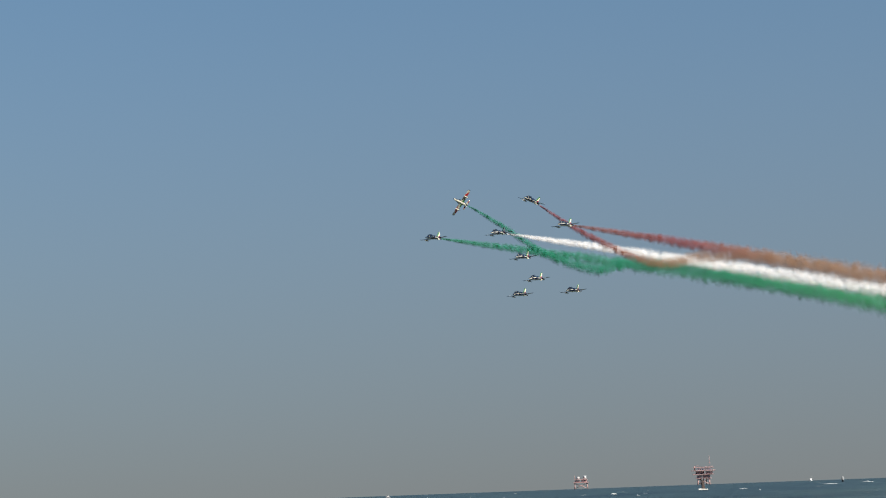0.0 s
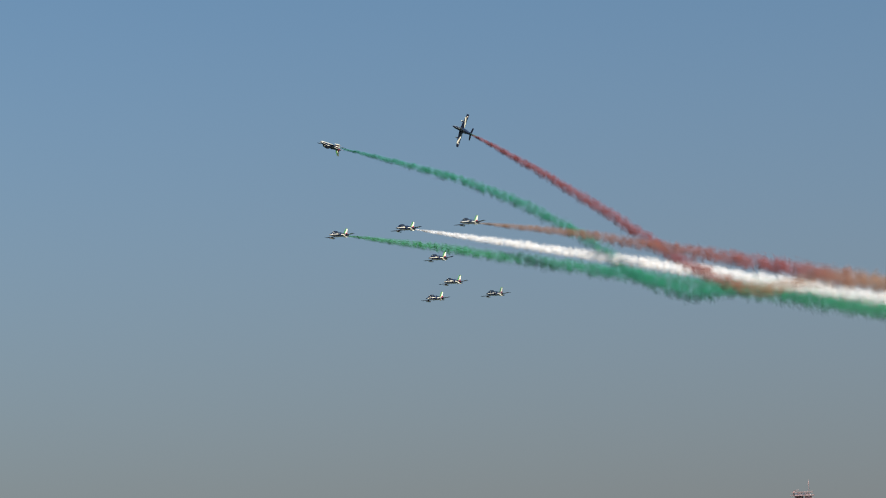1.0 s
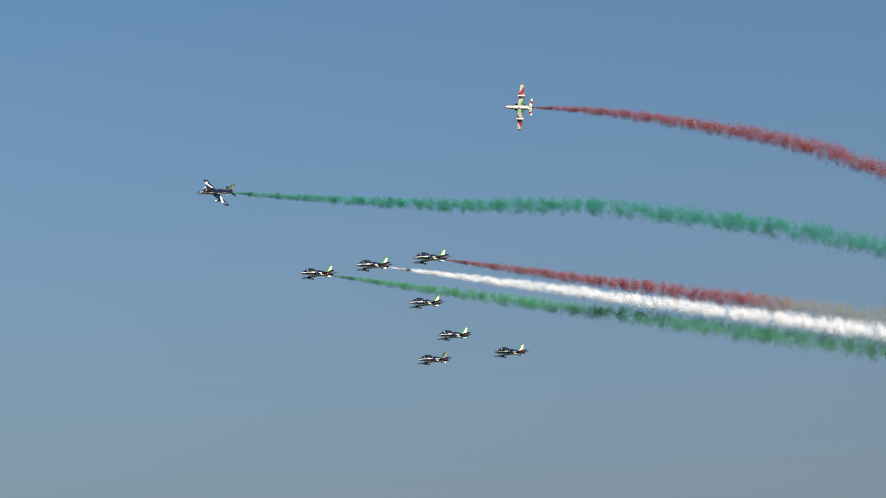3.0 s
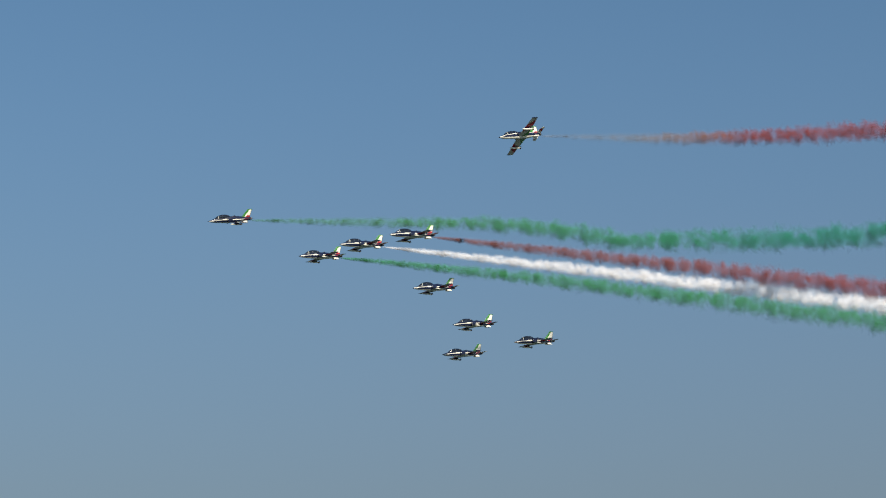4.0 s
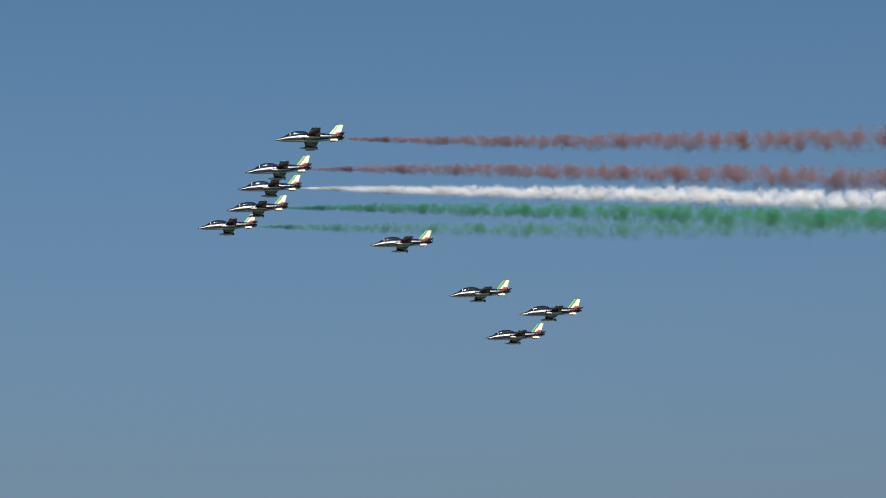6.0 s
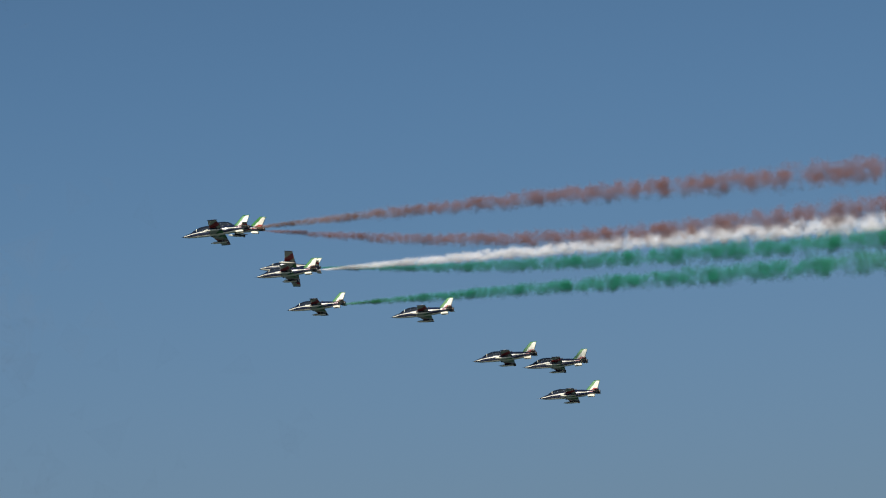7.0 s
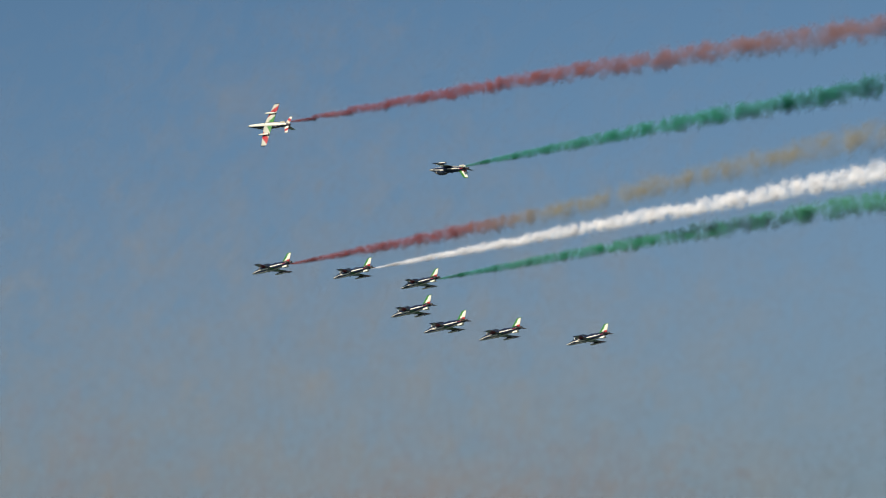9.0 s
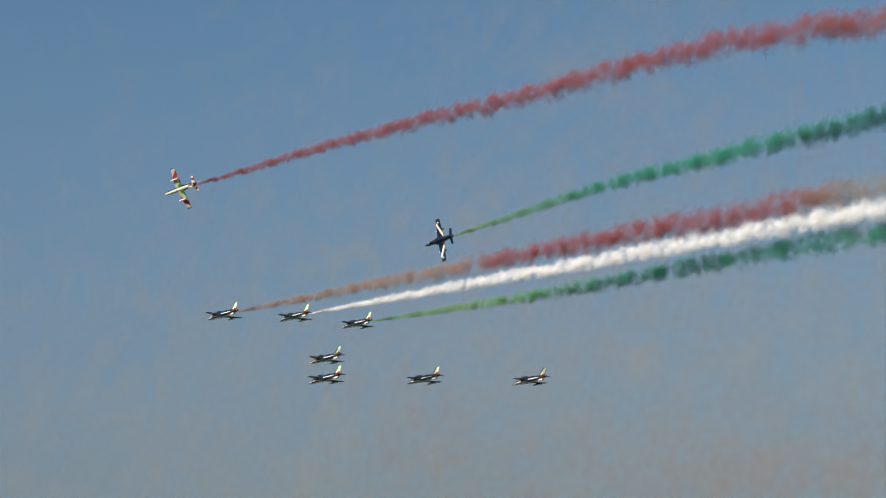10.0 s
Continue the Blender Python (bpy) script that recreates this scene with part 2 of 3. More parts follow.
def build_large_platform():
    rig = sea_thing("gas_platform", "pale red offshore gas platform with a white cabin on top", "platform", 4108, 1836, 114, 1.25)
    platform_legs(rig, 17, 17, 11, 1.0, 0.9)
    for k in range(3):
        bm = bmesh.new()
        rod(bm, (-4 + 4 * k, 0, -3), (-4 + 4 * k, 0, 12), 0.7)
        part("riser", bm, HAZED_RED, rig)
    deck(rig, 0, 11.5, 22, 20, 1.2)
    block(rig, "process_module", -4, 0, 12.1, 11, 15, 5.4, HAZED_RED)
    block(rig, "process_module", 6, 1, 12.1, 7, 13, 4.6, HAZED_RED)
    deck(rig, 0, 18.2, 30, 24, 1.2)
    block(rig, "process_module", -8, 0, 18.8, 10, 18, 4.5, HAZED_RED)
    block(rig, "process_module", 5, -2, 18.8, 12, 16, 5.0, HAZED_RED)
    deck(rig, 0, 24.6, 34, 26, 1.0)
    cabin = block(rig, "cabin", -1, 0, 25.1, 21, 16, 4.2, HULL, "white flat-roofed crew cabin")
    for k in range(6):
        for side in (-1, 1):
            bm = bmesh.new()
            box(bm, -9 + 3.2 * k, side * 8.02, 27.4, 1.3, 0.1, 1.2)
            part("cabin_window", bm, BLACK, cabin, smooth=False)
    deck(rig, 0, 30.4, 30, 20, 0.8)
    bm = bmesh.new()
    rod(bm, (12, 6, 25), (12, 6, 33), 0.9)
    rod(bm, (12, 6, 33), (5, 7, 35), 0.5, r2=0.25)
    part("crane", bm, HAZED_RED, rig)
    bm = bmesh.new()
    for sx in (-1, 1):
        for sy in (-1, 1):
            rod(bm, (-9 + sx, sy, 30.5), (-9, 0, 52), 0.16, 5)
    for k in range(7):
        rod(bm, (-9 - 1 + k * 0.14, -1 + k * 0.14, 31 + 3 * k), (-9 + 1 - k * 0.14, 1 - k * 0.14, 33 + 3 * k), 0.1, 5)
    part("mast", bm, HAZED_RED, rig)


def build_small_platform():
    rig = sea_thing("gas_platform", "small pale red offshore platform with two white tanks", "platform", 4059, 2055, 117, 1.15)
    platform_legs(rig, 20, 14, 11, 0.9, 0.95)
    deck(rig, 0, 11.5, 25, 18, 1.0)
    block(rig, "process_module", -5, 0, 12, 9, 12, 4.5, HAZED_RED)
    block(rig, "process_module", 6, 0, 12, 8, 12, 4.0, HAZED_RED)
    deck(rig, 0, 17, 21, 16, 0.8)
    for x, high in ((-6, 6.5), (4.5, 5.0)):
        bm = bmesh.new()
        loft(bm, [[(x + r * math.cos(a * math.pi / 8), r * math.sin(a * math.pi / 8), z) for a in range(16)] for r, z in ((2.6, 17.4), (2.6, 17.4 + high - 0.8), (1.6, 17.4 + high), (0.3, 17.6 + high))])
        part("tank", bm, PALE, rig, "white upright tank")
    bm = bmesh.new()
    rod(bm, (9.5, 3, 17), (9.5, 3, 24), 0.35)
    part("mast", bm, HAZED_RED, rig)


def hull(bm, long, wide, high):
    rows = []
    for i in range(13):
        k = i / 12
        w = wide / 2 * (1 - k ** 3) * (0.75 + 0.25 * min(1, k * 4)) + 0.02
        d = high * (0.85 + 0.35 * k * k)
        x = -long / 2 + long * k
        rows.append([(x, -w, d), (x, -w * 0.8, d * 0.35), (x, 0, -0.3), (x, w * 0.8, d * 0.35), (x, w, d)])
    loft(bm, rows)


def build_sailing_boat():
    boat = sea_thing("sailing_boat", "small white sailing boat with a brown sail", "boat", 1392, 623, 150)
    bm = bmesh.new()
    hull(bm, 6.5, 2.2, 0.9)
    part("hull", bm, HULL, boat)
    bm = bmesh.new()
    rod(bm, (0.8, 0, 0.3), (0.4, 0, 7.0), 0.07)
    part("mast", bm, SAIL, boat)
    bm = bmesh.new()
    rows = []
    for i in range(9):
        k = i / 8
        chord = 2.7 * (1 - k) ** 0.8 + 0.1
        rows.append([(0.75 - 0.35 * k - chord * j / 5, 0.3 * math.sin(math.pi * j / 5) * (1 - k) + 0.03, 1.0 + 5.8 * k) for j in range(6)] +
                    [(0.75 - 0.35 * k - chord * j / 5, 0.3 * math.sin(math.pi * j / 5) * (1 - k) - 0.03, 1.0 + 5.8 * k) for j in range(5, -1, -1)])
    loft(bm, rows)
    part("sail", bm, SAIL, boat, "brown triangular sail")
    bm = bmesh.new()
    rod(bm, (0.8, 0, 0.95), (-2.2, 0.1, 1.0), 0.05)
    part("boom", bm, SAIL, boat)


def build_motor_boat(x, y, turn, long):
    boat = sea_thing("motor_boat", "white motor boat on the open sea", "boat", x, y, turn)
    bm = bmesh.new()
    hull(bm, long, long * 0.3, long * 0.12)
    part("hull", bm, HULL, boat)
    bm = bmesh.new()
    loft(bm, [[(x1, -w, z), (x2, -w, z), (x2, w, z), (x1, w, z)] for x1, x2, w, z in
              ((-0.3 * long, 0.25 * long, 0.11 * long, 0.1 * long), (-0.28 * long, 0.15 * long, 0.1 * long, 0.22 * long), (-0.2 * long, 0.05 * long, 0.08 * long, 0.3 * long))])
    cabin = part("cabin", bm, HULL, boat, smooth=False)
    bm = bmesh.new()
    for side in (-1, 1):
        box(bm, -0.06 * long, side * 0.108 * long, 0.17 * long, 0.3 * long, 0.012 * long, 0.045 * long)
    part("cabin_window", bm, BLACK, cabin, smooth=False)
    bm = bmesh.new()
    rod(bm, (-0.1 * long, 0, 0.3 * long), (-0.14 * long, 0, 0.45 * long), 0.05)
    part("aerial", bm, HULL, boat)


def build_beacon():
    b = sea_thing("sea_beacon", "dark sea beacon on a pile with a white board", "beacon", 2378, 912, 20)
    bm = bmesh.new()
    rod(bm, (0, 0, -2), (0, 0, 4.5), 0.9, 12)
    part("pile", bm, BLACK, b)
    bm = bmesh.new()
    box(bm, -1.2, -0.8, 3.6, 0.3, 1.6, 3.2)
    part("board", bm, HULL, b, "white upright board", smooth=False)
    bm = bmesh.new()
    bmesh.ops.create_uvsphere(bm, u_segments=10, v_segments=6, radius=0.5, matrix=Matrix.Translation((0, 0, 5.0)))
    part("lantern", bm, HULL, b)


whitecaps()
build_large_platform()
build_small_platform()
build_sailing_boat()
build_motor_boat(3624, 1441, 200, 14)
build_motor_boat(2565, 1556, 120, 6)
build_beacon()


# ---- the aircraft ----
FUSE = [  # x, centre z, half width, half height
    (5.85, -0.36, 0.03, 0.03), (5.6, -0.35, 0.14, 0.14), (5.1, -0.30, 0.27, 0.28), (4.4, -0.22, 0.40, 0.44),
    (3.6, -0.13, 0.46, 0.55), (2.6, -0.06, 0.50, 0.64), (1.4, 0.0, 0.54, 0.70), (0.2, 0.05, 0.58, 0.74),
    (-1.0, 0.08, 0.60, 0.70), (-2.2, 0.12, 0.56, 0.60), (-3.4, 0.18, 0.48, 0.48), (-4.4, 0.24, 0.38, 0.38), (-5.1, 0.28, 0.29, 0.29),
]


def fuselage_paint(c):
    """Slots: blue, white, red, black."""
    if c.x > 5.6:
        return 3
    z, wide, high = between(FUSE[::-1], c.x)
    up = (c.z - z) / high
    if up < -0.8 and c.x > -4.6:
        return 1
    stripe = float(np.interp(c.x, [-5, -1.5, 1.5, 5.2], [0.1, 0.16, 0.2, 0.05]))
    if abs(up - stripe) < float(np.interp(c.x, [-5, -2.2, 0, 3.5, 5.2], [0.12, 0.1, 0.13, 0.13, 0.2])):
        return 2 if c.x < -3.3 else 1
    return 0


def wing_paint(top, tail=False):
    """Slots: blue, white, red, green. x runs to the nose, y to the tip."""
    def pick(c):
        y = abs(c.y)
        if tail:
            if top:
                return 0
            return 2 if 0.45 < (y - 0.3) / 1.9 - 0.25 * (c.x + 4.3) < 0.8 else 1
        k = (y - 0.6) / 4.8
        if top:
            lean = 1.2 + 2.0 * (c.x + 0.9)
            return 4 if lean < y + 0.2 < lean + 1.35 and y < 4.4 else 0
        if k < 0.3 * (0.1 - c.x):
            return 3
        lean = 3.1 - 0.9 * (c.x + 0.6)
        return 2 if lean < y < lean + 1.5 else 1
    return pick


def aerofoil(bm, root, tip, side, thick, paint_top, paint_low, spans=26, chords=14, upright=False):
    """A wing between two chords (nose x, tail x, span place, height), rounded at the nose and sharp at the tail."""
    def at(k, c, sign):
        fx, bx, s, h = [a + (b - a) * k for a, b in zip(root, tip)]
        chord = fx - bx
        t = thick * chord * (1.6 * math.sqrt(max(c, 0)) * (1 - c) + 0.02) * (1 if k < 0.985 else 0.35)
        x = fx - chord * c
        return (x, sign * t, s) if upright else (x, side * s, h + sign * t)
    for sign, paint in ((1, paint_top), (-1, paint_low)):
        grid = [[bm.verts.new(at(i / spans, (j / chords) ** 1.3, sign)) for j in range(chords + 1)] for i in range(spans + 1)]
        for i in range(spans):
            for j in range(chords):
                f = bm.faces.new((grid[i][j], grid[i + 1][j], grid[i + 1][j + 1], grid[i][j + 1]))
                f.material_index = paint(f.calc_center_median())
    bmesh.ops.remove_doubles(bm, verts=bm.verts, dist=0.0005)
    edge = [e for e in bm.edges if e.is_boundary]
    if edge:
        bmesh.ops.holes_fill(bm, edges=edge, sides=0)


def fin_paint(c):
    """Slots: blue, white, red, green, across the fin's chord."""
    k = (c.z - 0.5) / 1.85
    front, back = -2.6 - 1.65 * k, -4.85 - 0.55 * k
    across = (front - c.x) / (front - back)
    if across < 0.27 + 0.2 * k:
        return 3
    return 2 if k < 0.26 and across > 0.3 + 1.2 * k else 1


def build_jet():
    jet = thing("jet_aircraft", "dark blue and white jet trainer in level formation flight", "aircraft", "display formation")
    bm = bmesh.new()
    xs = np.linspace(5.85, -5.1, 60)
    loft(bm, [ring(x, 0, *between(FUSE[::-1], x), n=36, power=0.9) for x in xs], fuselage_paint)
    body = part("fuselage", bm, [BLUE, WHITE, RED, BLACK], jet, "dark blue fuselage with a white side stripe and pale belly")
    bm = bmesh.new()
    rows = [(0.2, 0.62, 0.05, 0.04), (0.6, 0.74, 0.3, 0.24), (1.2, 0.72, 0.4, 0.44), (2.0, 0.58, 0.42, 0.62), (2.8, 0.46, 0.41, 0.62), (3.5, 0.36, 0.36, 0.46), (4.1, 0.24, 0.2, 0.22), (4.35, 0.2, 0.04, 0.04)]
    loft(bm, [ring(x, 0, *between(rows, x), n=24) for x in np.linspace(4.35, 0.2, 26)])
    canopy = part("canopy", bm, GLASS, jet, "dark tinted two-seat glass canopy")
    for x in (1.25, 2.35, 3.45):
        bm = bmesh.new()
        z, wide, high = between(rows, x)
        rings = [ring(x + d, 0, z, wide + g, high + g, n=24) for d, g in ((0.05, 0.0), (0.04, 0.02), (-0.04, 0.02), (-0.05, 0.0))]
        loft(bm, rings, caps=False)
        part("canopy_frame", bm, WHITE if x > 3 else BLUE, canopy)
    bm = bmesh.new()
    loft(bm, [ring(x, 0, z, w, h, n=16) for x, z, w, h in ((0.5, 0.62, 0.12, 0.1), (-0.6, 0.72, 0.24, 0.16), (-2.0, 0.66, 0.22, 0.16), (-3.4, 0.58, 0.12, 0.1))])
    part("dorsal_spine", bm, BLUE, jet)
    for side in (1, -1):
        bm = bmesh.new()
        loft(bm, [ring(x, side * y, z, w, h, n=18, power=0.7) for x, y, z, w, h in
                  ((1.25, 0.66, -0.05, 0.17, 0.34), (1.05, 0.66, -0.05, 0.2, 0.38), (0.0, 0.6, 0.0, 0.22, 0.42), (-1.6, 0.5, 0.06, 0.2, 0.4), (-3.0, 0.4, 0.14, 0.12, 0.28))],
             lambda c: 1 if abs(c.z - 0.15) < 0.06 else 0)
        intake = part("air_intake", bm, [BLUE, WHITE], jet)
        # thin black plate over the closed duct, for the shade inside it
        bm = bmesh.new()
        loft(bm, [ring(1.262, side * 0.66, -0.05, 0.13, 0.29, n=18, power=0.7), ring(1.256, side * 0.66, -0.05, 0.14, 0.3, n=18, power=0.7)])
        part("intake_mouth", bm, BLACK, intake)
        bm = bmesh.new()
        aerofoil(bm, (1.15, -1.25, 0.45, -0.48), (0.4, -1.02, 5.4, -0.2), side, 0.065, wing_paint(True), wing_paint(False))
        wing = part("wing", bm, [BLUE, UNDER, RED, GREEN, WHITE], jet, "tapered wing, blue above with a white flash, green white and red below")
        bm = bmesh.new()
        loft(bm, [ring(x, side * 5.43, -0.2, w, w, n=12) for x, w in ((0.55, 0.02), (0.35, 0.07), (-0.6, 0.08), (-1.1, 0.02))])
        part("wing_tip", bm, BLUE, wing)
        # a round badge on the outer wing
        bm = bmesh.new()
        bmesh.ops.create_cone(bm, cap_ends=True, segments=20, radius1=0.26, radius2=0.26, depth=0.02, matrix=Matrix.Translation((-0.28, side * 4.55, -0.165)))
        badge = part("roundel", bm, WHITE, wing)
        bm = bmesh.new()
        bmesh.ops.create_cone(bm, cap_ends=True, segments=16, radius1=0.12, radius2=0.12, depth=0.02, matrix=Matrix.Translation((-0.28, side * 4.55, -0.15)))
        part("roundel_centre", bm, RED, badge)
        # tank under the wing on its pylon
        bm = bmesh.new()
        loft(bm, [ring(x, side * 2.75, -0.78, w, w, n=16) for x, w in ((1.75, 0.02), (1.5, 0.11), (1.0, 0.19), (0.2, 0.21), (-0.5, 0.19), (-1.1, 0.1), (-1.35, 0.02))],
             lambda c: 1 if c.z < -0.8 or c.x > 1.2 else 0)
        tank = part("under_wing_tank", bm, [BLUE, WHITE], jet, "slender tank hung under the wing")
        bm = bmesh.new()
        box(bm, 0.05, side * 2.75, -0.47, 1.1, 0.09, 0.34)
        part("pylon", bm, BLUE, tank, smooth=False)
        for lean in (45, -45):
            bm = bmesh.new()
            box(bm, -1.1, side * 2.75, -0.78, 0.35, 0.55, 0.02, pose(0, 0, 0, lean))
            part("tank_fin", bm, BLUE, tank, smooth=False)
        bm = bmesh.new()
        aerofoil(bm, (-3.95, -5.15, 0.22, 0.3), (-4.55, -5.35, 2.05, 0.34), side, 0.05, wing_paint(True, True), wing_paint(False, True), 14, 10)
        part("tailplane", bm, [BLUE, WHITE, RED, GREEN], jet)
        bm = bmesh.new()
        box(bm, -3.7, side * 0.3, -0.38, 1.25, 0.035, 0.4, pose(0, 0, 0, side * 28))
        part("ventral_fin", bm, WHITE, jet, "small white fin under the tail", smooth=False)
        bm = bmesh.new()
        rod(bm, (-4.6, side * 0.14, 0.0), (-5.35, side * 0.14, 0.08), 0.05)
        part("smoke_pipe", bm, STEEL, jet)
    bm = bmesh.new()
    aerofoil(bm, (-2.6, -4.85, 0.5, 0), (-4.25, -5.4, 2.35, 0), 1, 0.045, fin_paint, fin_paint, 18, 14, upright=True)
    fin = part("tail_fin", bm, [BLUE, WHITE, RED, GREEN], jet, "tail fin in green, white and red")
    bm = bmesh.new()
    loft(bm, [ring(x, 0, 2.37, w, w, n=10) for x, w in ((-4.3, 0.02), (-4.5, 0.06), (-5.35, 0.06), (-5.5, 0.02))])
    part("fin_cap", bm, GREEN, fin)
    bm = bmesh.new()
    loft(bm, [ring(x, 0, 0.28, w, w, n=20) for x, w in ((-5.05, 0.3), (-5.4, 0.25), (-5.4, 0.2), (-5.1, 0.18))])
    part("exhaust_nozzle", bm, STEEL, jet)
    bm = bmesh.new()
    rod(bm, (5.8, 0, -0.36), (6.1, 0, -0.36), 0.02)
    part("nose_probe", bm, STEEL, jet)
    for x, z in ((-0.9, 0.86), (0.9, -0.74)):
        bm = bmesh.new()
        box(bm, x, 0, z, 0.28, 0.03, 0.3, pose(0, 0, 0, 0, 20 if z > 0 else -20))
        part("blade_aerial", bm, BLACK, jet, smooth=False)
    return jet


# ---- smoke ----
SPEED = 127.0


def smoke_radius(age, start):
    return 0.14 + 2.72 * max(0.0, age - start) ** 0.6


SMOKE_AGES = [0.055]
while SMOKE_AGES[-1] < 4.6:
    SMOKE_AGES.append(SMOKE_AGES[-1] + (0.075 if SMOKE_AGES[-1] < 1.5 else 0.13))
RIM = 2 * math.pi / 3 * np.arange(3)
CORNERS = np.array([(0, 0, 0.22)] + [(math.cos(a), math.sin(a), 0) for a in RIM])
SIDES = np.array([(0, 1, 2), (0, 2, 3), (0, 3, 1)])


def droplets(name, centres, sizes, material, parent, rng, flip=1.0):
    """Many tiny rough bits of smoke as one mesh."""
    n = len(centres)
    stretch = rng.uniform(0.65, 1.4, (n, 4, 1))
    # bits are turned to the sunny south, to brighten the smoke
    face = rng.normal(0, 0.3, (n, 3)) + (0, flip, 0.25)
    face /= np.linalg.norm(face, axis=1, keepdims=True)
    side = np.cross(face, rng.normal(size=(n, 3)))
    side /= np.linalg.norm(side, axis=1, keepdims=True)
    turn = np.stack([side, np.cross(face, side), face], 2)
    v = np.einsum("nij,nkj->nki", turn, CORNERS[None] * stretch) * sizes[:, None, None] + centres[:, None]
    f = SIDES[None] + 4 * np.arange(n)[:, None, None]
    me = bpy.data.meshes.new(name)
    me.vertices.add(4 * n)
    me.vertices.foreach_set("co", v.astype(np.float32).ravel())
    me.loops.add(9 * n)
    me.loops.foreach_set("vertex_index", f.astype(np.int32).ravel())
    me.polygons.add(3 * n)
    me.polygons.foreach_set("loop_start", np.arange(0, 9 * n, 3, dtype=np.int32))
    me.polygons.foreach_set("loop_total", np.full(3 * n, 3, dtype=np.int32))
    me.update(calc_edges=True)
    # normals round each puff and lean sunward: brightness put into the shape
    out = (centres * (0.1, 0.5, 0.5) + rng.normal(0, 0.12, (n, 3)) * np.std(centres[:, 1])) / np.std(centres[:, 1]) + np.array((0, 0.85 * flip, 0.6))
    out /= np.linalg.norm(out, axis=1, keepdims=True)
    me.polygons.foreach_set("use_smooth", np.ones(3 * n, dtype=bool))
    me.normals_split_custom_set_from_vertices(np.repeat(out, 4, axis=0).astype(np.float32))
    me.materials.append(material)
    ob = new(name, me)
    ob.parent = parent
    return tagged(ob, kind="stuff")


def build_smoke(label, material, group, seed, wide=1.0, thick=1.0, start=0.042):
    """A trail: stretches of smoke, each wider than the one before it, that follow one another."""
    rng = np.random.default_rng(seed)
    trail = thing("smoke_trail", label, "smoke", group)
    pieces = []
    for k, age in enumerate(SMOKE_AGES):
        if age < start:
            continue
        step = (SMOKE_AGES[k + 1] - age) if k + 1 < len(SMOKE_AGES) else 0.13
        length, r = SPEED * step, smoke_radius(age, start) * wide
        young = max(0.0, 1 - age / 0.5)
        lumps = int(14 + (14 + 50 * young) * length / r)
        lx = rng.uniform(-0.56, 0.56, lumps) * length
        round_it, off = rng.uniform(0, 2 * math.pi, lumps), 0.75 * r * rng.uniform(0, 1, lumps) ** 0.6
        heft = rng.lognormal(0, 0.35, lumps)
        n = int(155 * thick * length / r / (1 + 0.3 * age))
        pick = rng.choice(lumps, n, p=heft / heft.sum())
        near = np.clip(rng.normal(0, 1, (n, 3)), -1.9, 1.9) * 0.2 * r
        c = np.stack([lx, off * np.cos(round_it), off * np.sin(round_it)], 1)[pick] + near
        grow = np.array([smoke_radius(age - x / SPEED, start) for x in c[:, 0]]) * wide / r
        c[:, 1:] *= grow[:, None]
        edge = np.clip(np.linalg.norm(c[:, 1:], axis=1) / r, 0, 1.2)
        s = 0.37 * r * np.clip(rng.lognormal(0, 0.3, n), 0.5, 1.7) * grow * (1.15 - 0.45 * edge)
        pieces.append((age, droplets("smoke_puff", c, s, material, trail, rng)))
    return pieces


# ---- old smoke that hangs in the air ----
HAZE_TAN = smoke_material("old_smoke", [(1500, (0.26, 0.2, 0.12, 1)), (-500, (0.26, 0.2, 0.12, 1))], 0.015)
HAZE_RUST = smoke_material("old_red_smoke", [(1500, (0.22, 0.115, 0.07, 1)), (-500, (0.22, 0.115, 0.07, 1))], 0.018)
HAZE_PALE = smoke_material("old_white_smoke", [(1500, (0.33, 0.33, 0.32, 1)), (-500, (0.33, 0.33, 0.32, 1))], 0.015)


def old_smoke(label, material, x, y, z, across, high, depth, seed):
    """A thin ragged cloud; depth: its optical thickness at the heart."""
    rng = np.random.default_rng(seed)
    n = int(depth * 2 * math.pi * across * high / (math.pi * min(12.0, 0.35 * high) ** 2 * 0.02))
    heap = rng.normal(0, 0.62, (14, 3))
    c = (heap[rng.integers(0, 14, n)] + rng.normal(0, 0.62, (n, 3))) * (across, 30, high)
    turn = math.atan2(-x, y)
    c = np.stack([c[:, 0] * math.cos(turn) - c[:, 1] * math.sin(turn), c[:, 0] * math.sin(turn) + c[:, 1] * math.cos(turn), c[:, 2]], 1)
    c[:, 2] = np.maximum(c[:, 2], 4 - z)
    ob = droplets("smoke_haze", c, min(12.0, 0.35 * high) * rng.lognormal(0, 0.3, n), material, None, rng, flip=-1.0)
    ob.location = (x, y, z)
    tagged(ob, label, "smoke", "drifting old smoke", "stuff")


old_smoke("thin tan haze of drifting old smoke", HAZE_TAN, -955, 1099, 366, 45, 50, 0.13, 11)
old_smoke("thin tan haze of drifting old smoke", HAZE_TAN, -900, 1160, 313, 42, 42, 0.11, 12)
old_smoke("low brown bank of drifting old smoke", HAZE_RUST, -886, 1205, 116, 130, 15, 0.28, 13)
old_smoke("small brown cloud of drifting old smoke", HAZE_RUST, -1050, 1061, 150, 30, 24, 0.2, 14)
old_smoke("brown bank of drifting old smoke", HAZE_RUST, -933, 1168, 128, 95, 28, 0.2, 15)
old_smoke("pale wisp of drifting old smoke", HAZE_PALE, -557, 1310, 479, 70, 13, 0.14, 16)
old_smoke("faint tan haze of drifting old smoke", HAZE_TAN, -486, 1385, 313, 45, 30, 0.08, 17)
